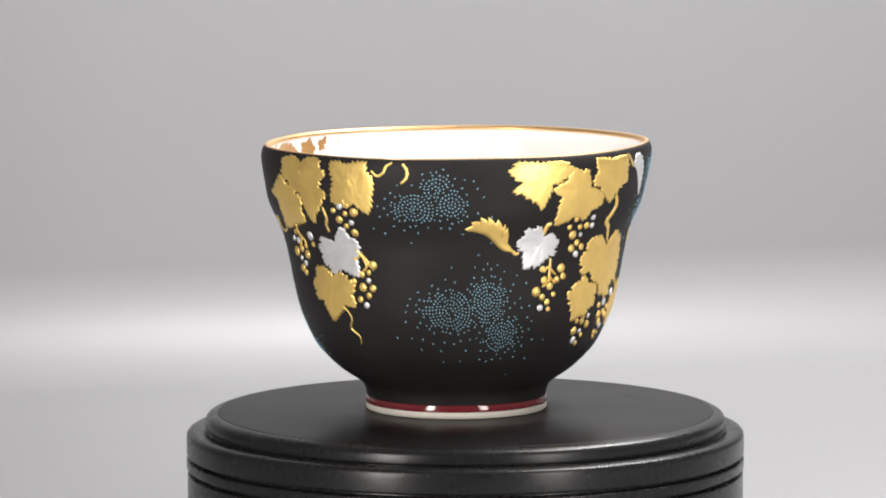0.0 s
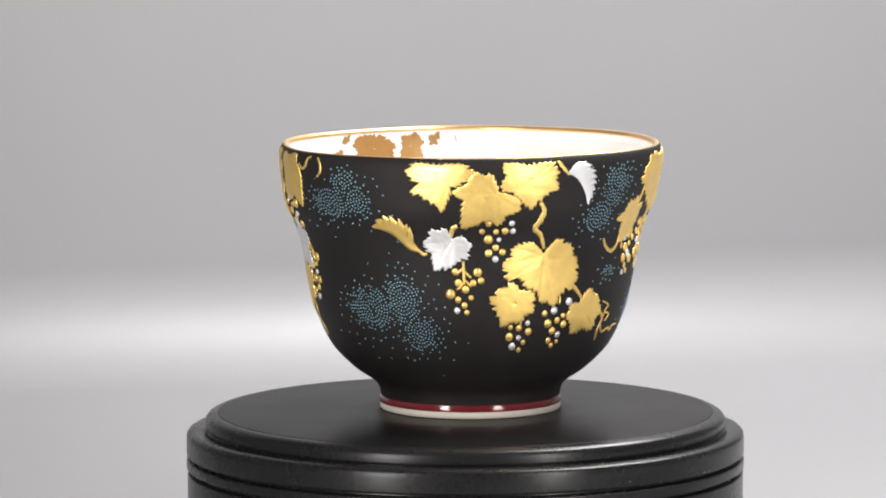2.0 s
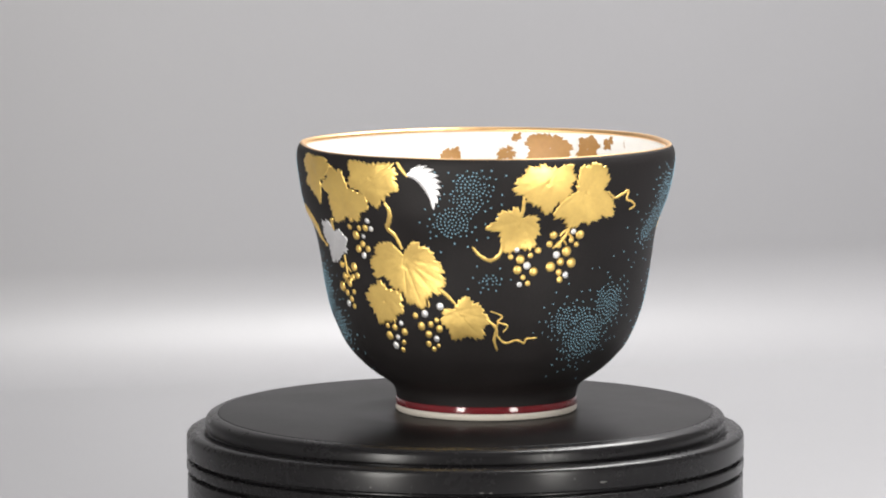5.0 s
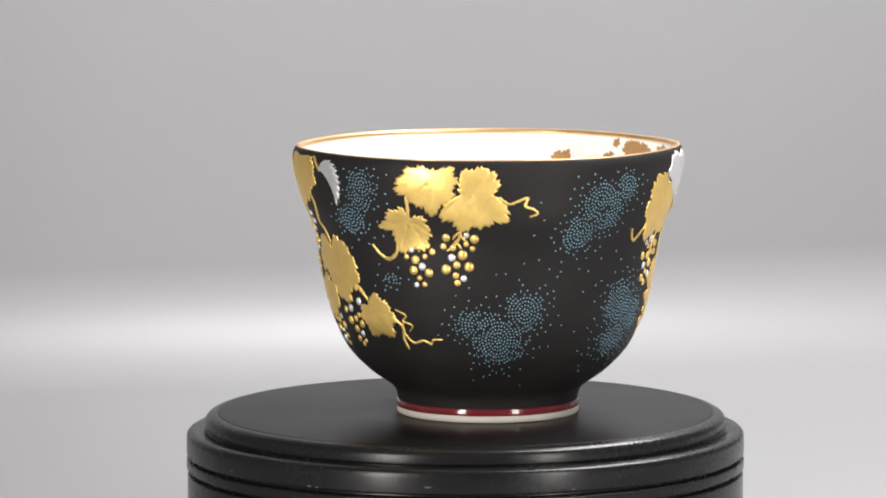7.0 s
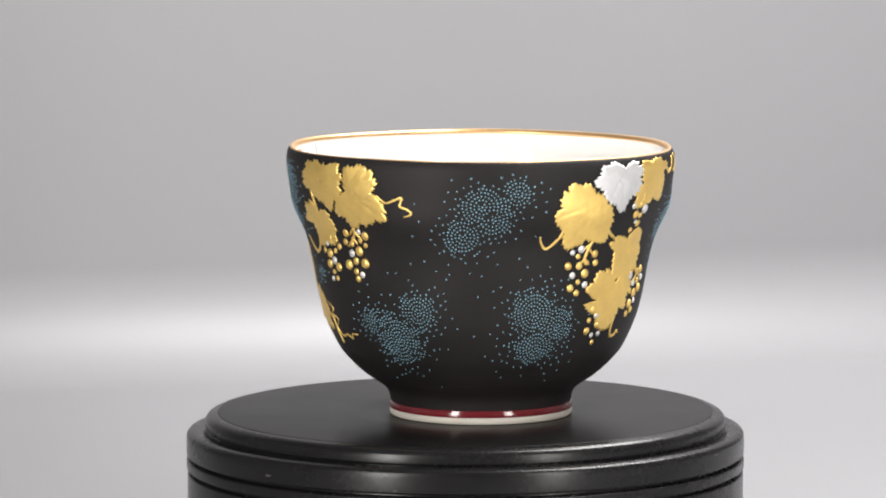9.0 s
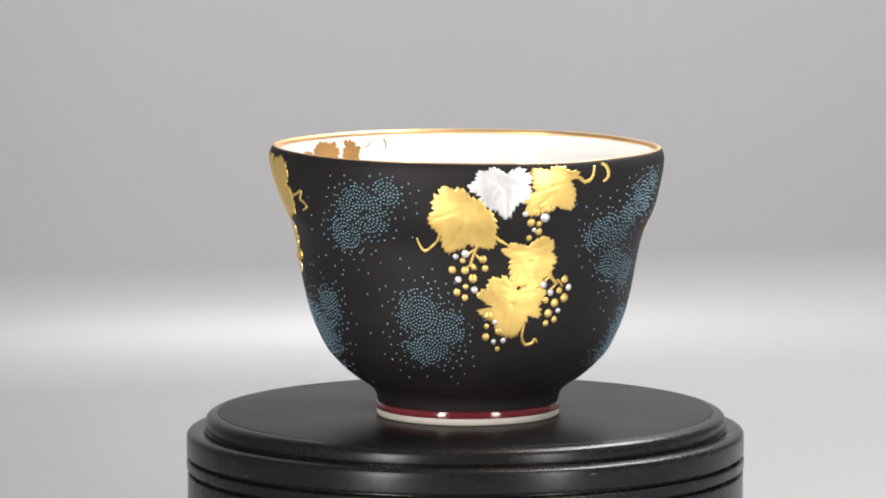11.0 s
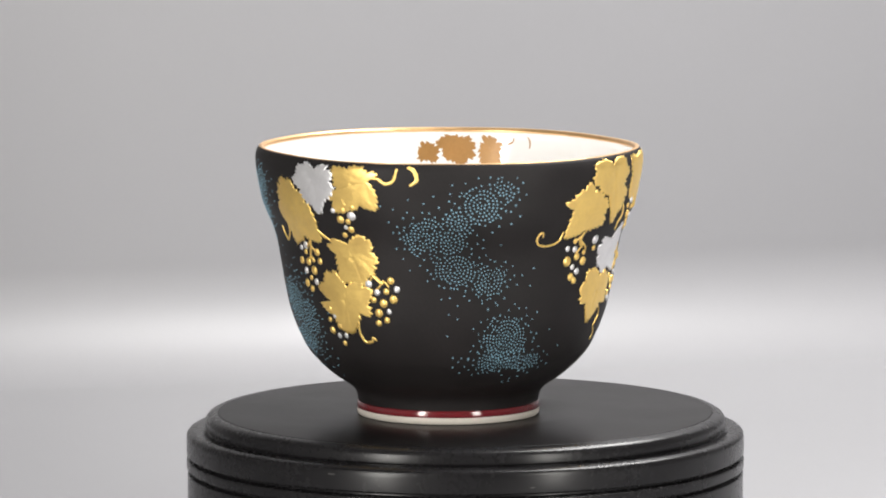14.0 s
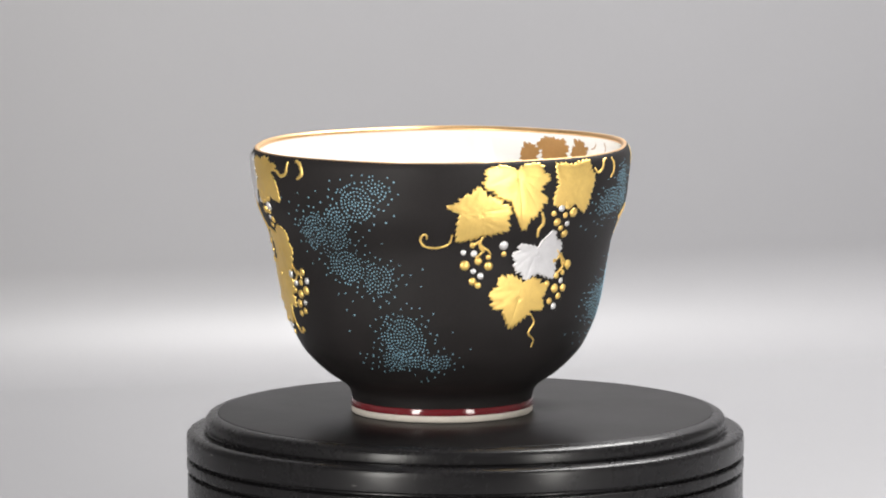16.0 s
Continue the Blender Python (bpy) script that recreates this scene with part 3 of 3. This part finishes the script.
bunch([(122.6, 54.5, 0.70, 1), (126.2, 54.7, 0.84, 0), (127.2, 56.1, 0.56, 0), (129.7, 55.5, 0.84, 0), (128.9, 53.4, 1.12, 1), (124.7, 52.3, 0.98, 0), (127.3, 51.9, 0.70, 0), (126.0, 50.4, 0.56, 1), (127.7, 49.9, 0.84, 0), (124.8, 48.4, 0.70, 0)], [])
bunch([(131.4, 36.6, 0.98, 1), (139.5, 37.6, 0.98, 0), (141.5, 35.5, 0.84, 1), (134.3, 34.6, 0.84, 1), (137.7, 34.9, 0.84, 0), (132.8, 32.7, 0.84, 0), (136.4, 31.9, 1.12, 0), (140.1, 33.0, 1.12, 0), (134.3, 29.4, 1.12, 0), (138.2, 29.9, 0.70, 1), (137.1, 27.7, 0.84, 0), (133.8, 26.9, 0.84, 0)], [(132.0, 39.4), (134.3, 38.0), (136.5, 36.5)])
bunch([(112.7, 29.4, 1.12, 0), (115.0, 27.8, 0.84, 1), (111.9, 26.7, 0.70, 0), (116.4, 25.4, 0.98, 0), (111.8, 24.0, 0.98, 0), (114.8, 22.8, 0.70, 1), (118.3, 23.0, 0.70, 1), (116.4, 20.9, 0.70, 0)], [])
# clouds of blue dots
cloud([(-95.8, 59.3, 4.0, 4.9), (-102.7, 54.4, 6.7, 4.2), (-91.2, 55.6, 4.4, 4.8)])
cloud([(-92.3, 29.0, 8.9, 6.0), (-78.9, 31.4, 6.3, 6.8), (-73.2, 23.2, 6.7, 5.3)])
cloud([(-5.2, 60.4, 4.9, 4.7), (-7.5, 57.0, 4.3, 4.2), (-11.6, 51.5, 5.2, 4.0)])
cloud([(-0.2, 36.8, 3.1, 2.1)])
cloud([(30.8, 26.3, 7.2, 4.6), (47.3, 29.5, 6.5, 5.7), (38.0, 22.6, 9.0, 7.4)])
cloud([(70.2, 56.1, 6.9, 5.8), (64.2, 48.7, 5.7, 5.7), (73.2, 53.0, 5.7, 5.1), (80.9, 59.2, 3.9, 4.5)])
cloud([(88.7, 29.5, 8.3, 6.9), (98.1, 25.6, 5.3, 6.3), (90.6, 20.6, 8.6, 4.6)])
cloud([(152.1, 48.8, 6.3, 5.5), (158.9, 47.2, 5.5, 4.9), (168.6, 56.5, 5.9, 5.0), (174.8, 59.6, 3.9, 3.6), (162.1, 52.3, 4.3, 3.7), (161.9, 40.3, 7.2, 5.1), (172.3, 37.7, 5.6, 5.0)])
cloud([(-179.8, 23.1, 7.5, 6.2), (178.1, 17.3, 8.2, 3.4), (-168.2, 16.6, 5.6, 2.8)])
# the same vine printed in pale gold on the inner wall
inner_leaf(157.6, 61.4, [(10, 6.6), (32, 6.4), (68, 4.5), (124, 4.5), (154, 5.0), (171, 6.0), (212, 6.6), (238, 6.6), (307, 6.6), (335, 6.7), (353, 5.3)], lustre)
inner_leaf(144.8, 61.7, [(50, 3.5), (112, 3.9), (143, 3.6), (168, 3.8), (193, 2.9), (228, 5.3), (237, 7.0), (291, 6.4), (313, 3.9), (354, 2.3)], lustre)
inner_leaf(168.8, 64.0, [(48, 1.4), (123, 1.8), (177, 1.3), (273, 1.3), (332, 1.4)], lustre)
inner_leaf(171.6, 60.3, [(14, 2.3), (122, 1.8), (191, 2.2), (246, 3.1), (320, 3.5)], lustre)
inner_leaf(136.6, 63.5, [(22, 2.0), (117, 2.1), (164, 1.6), (258, 1.9), (307, 2.3)], lustre)
inner_leaf(-24.2, 62.4, [(10, 5.4), (29, 4.8), (71, 3.4), (137, 4.1), (175, 4.4), (213, 5.1), (259, 5.6), (316, 4.5)], lustre)
inner_leaf(-34.6, 62.1, [(2, 2.6), (59, 3.4), (112, 2.8), (166, 3.2), (207, 2.7), (236, 5.3), (294, 5.1)], lustre)
inner_leaf(-14.7, 60.6, [(17, 2.6), (60, 3.2), (110, 2.7), (150, 3.3), (229, 3.2), (326, 3.0)], lustre)
vine([(-42.4, 64.5), (-42.0, 63.5), (-40.9, 63.0), (-40.2, 62.8)], 0.5, True)
vine([(-47.1, 64.9), (-47.9, 63.7), (-47.9, 62.0)], 0.6, True)
inner_leaf(-170.3, 58.7, [(14, 3.2), (60, 2.9), (122, 3.4), (170, 2.6), (226, 3.3), (300, 3.2)], lustre)
vine([(130.1, 64.2), (130.2, 63.4), (129.7, 62.5)], 0.45, True)

# ---- turning of the platter and the cup on it ----
RATE = -17.765


def motions():
    times = [k * 0.25 for k in range(65)]
    walk(platter, [(t, pose(0, 0, 0, 0, 0, RATE * t)) for t in times])
    walk(cup, [(t, pose(0, 0, 0, 0, 0, RATE * t) @ Matrix.Translation(CUP)) for t in times])


motions()
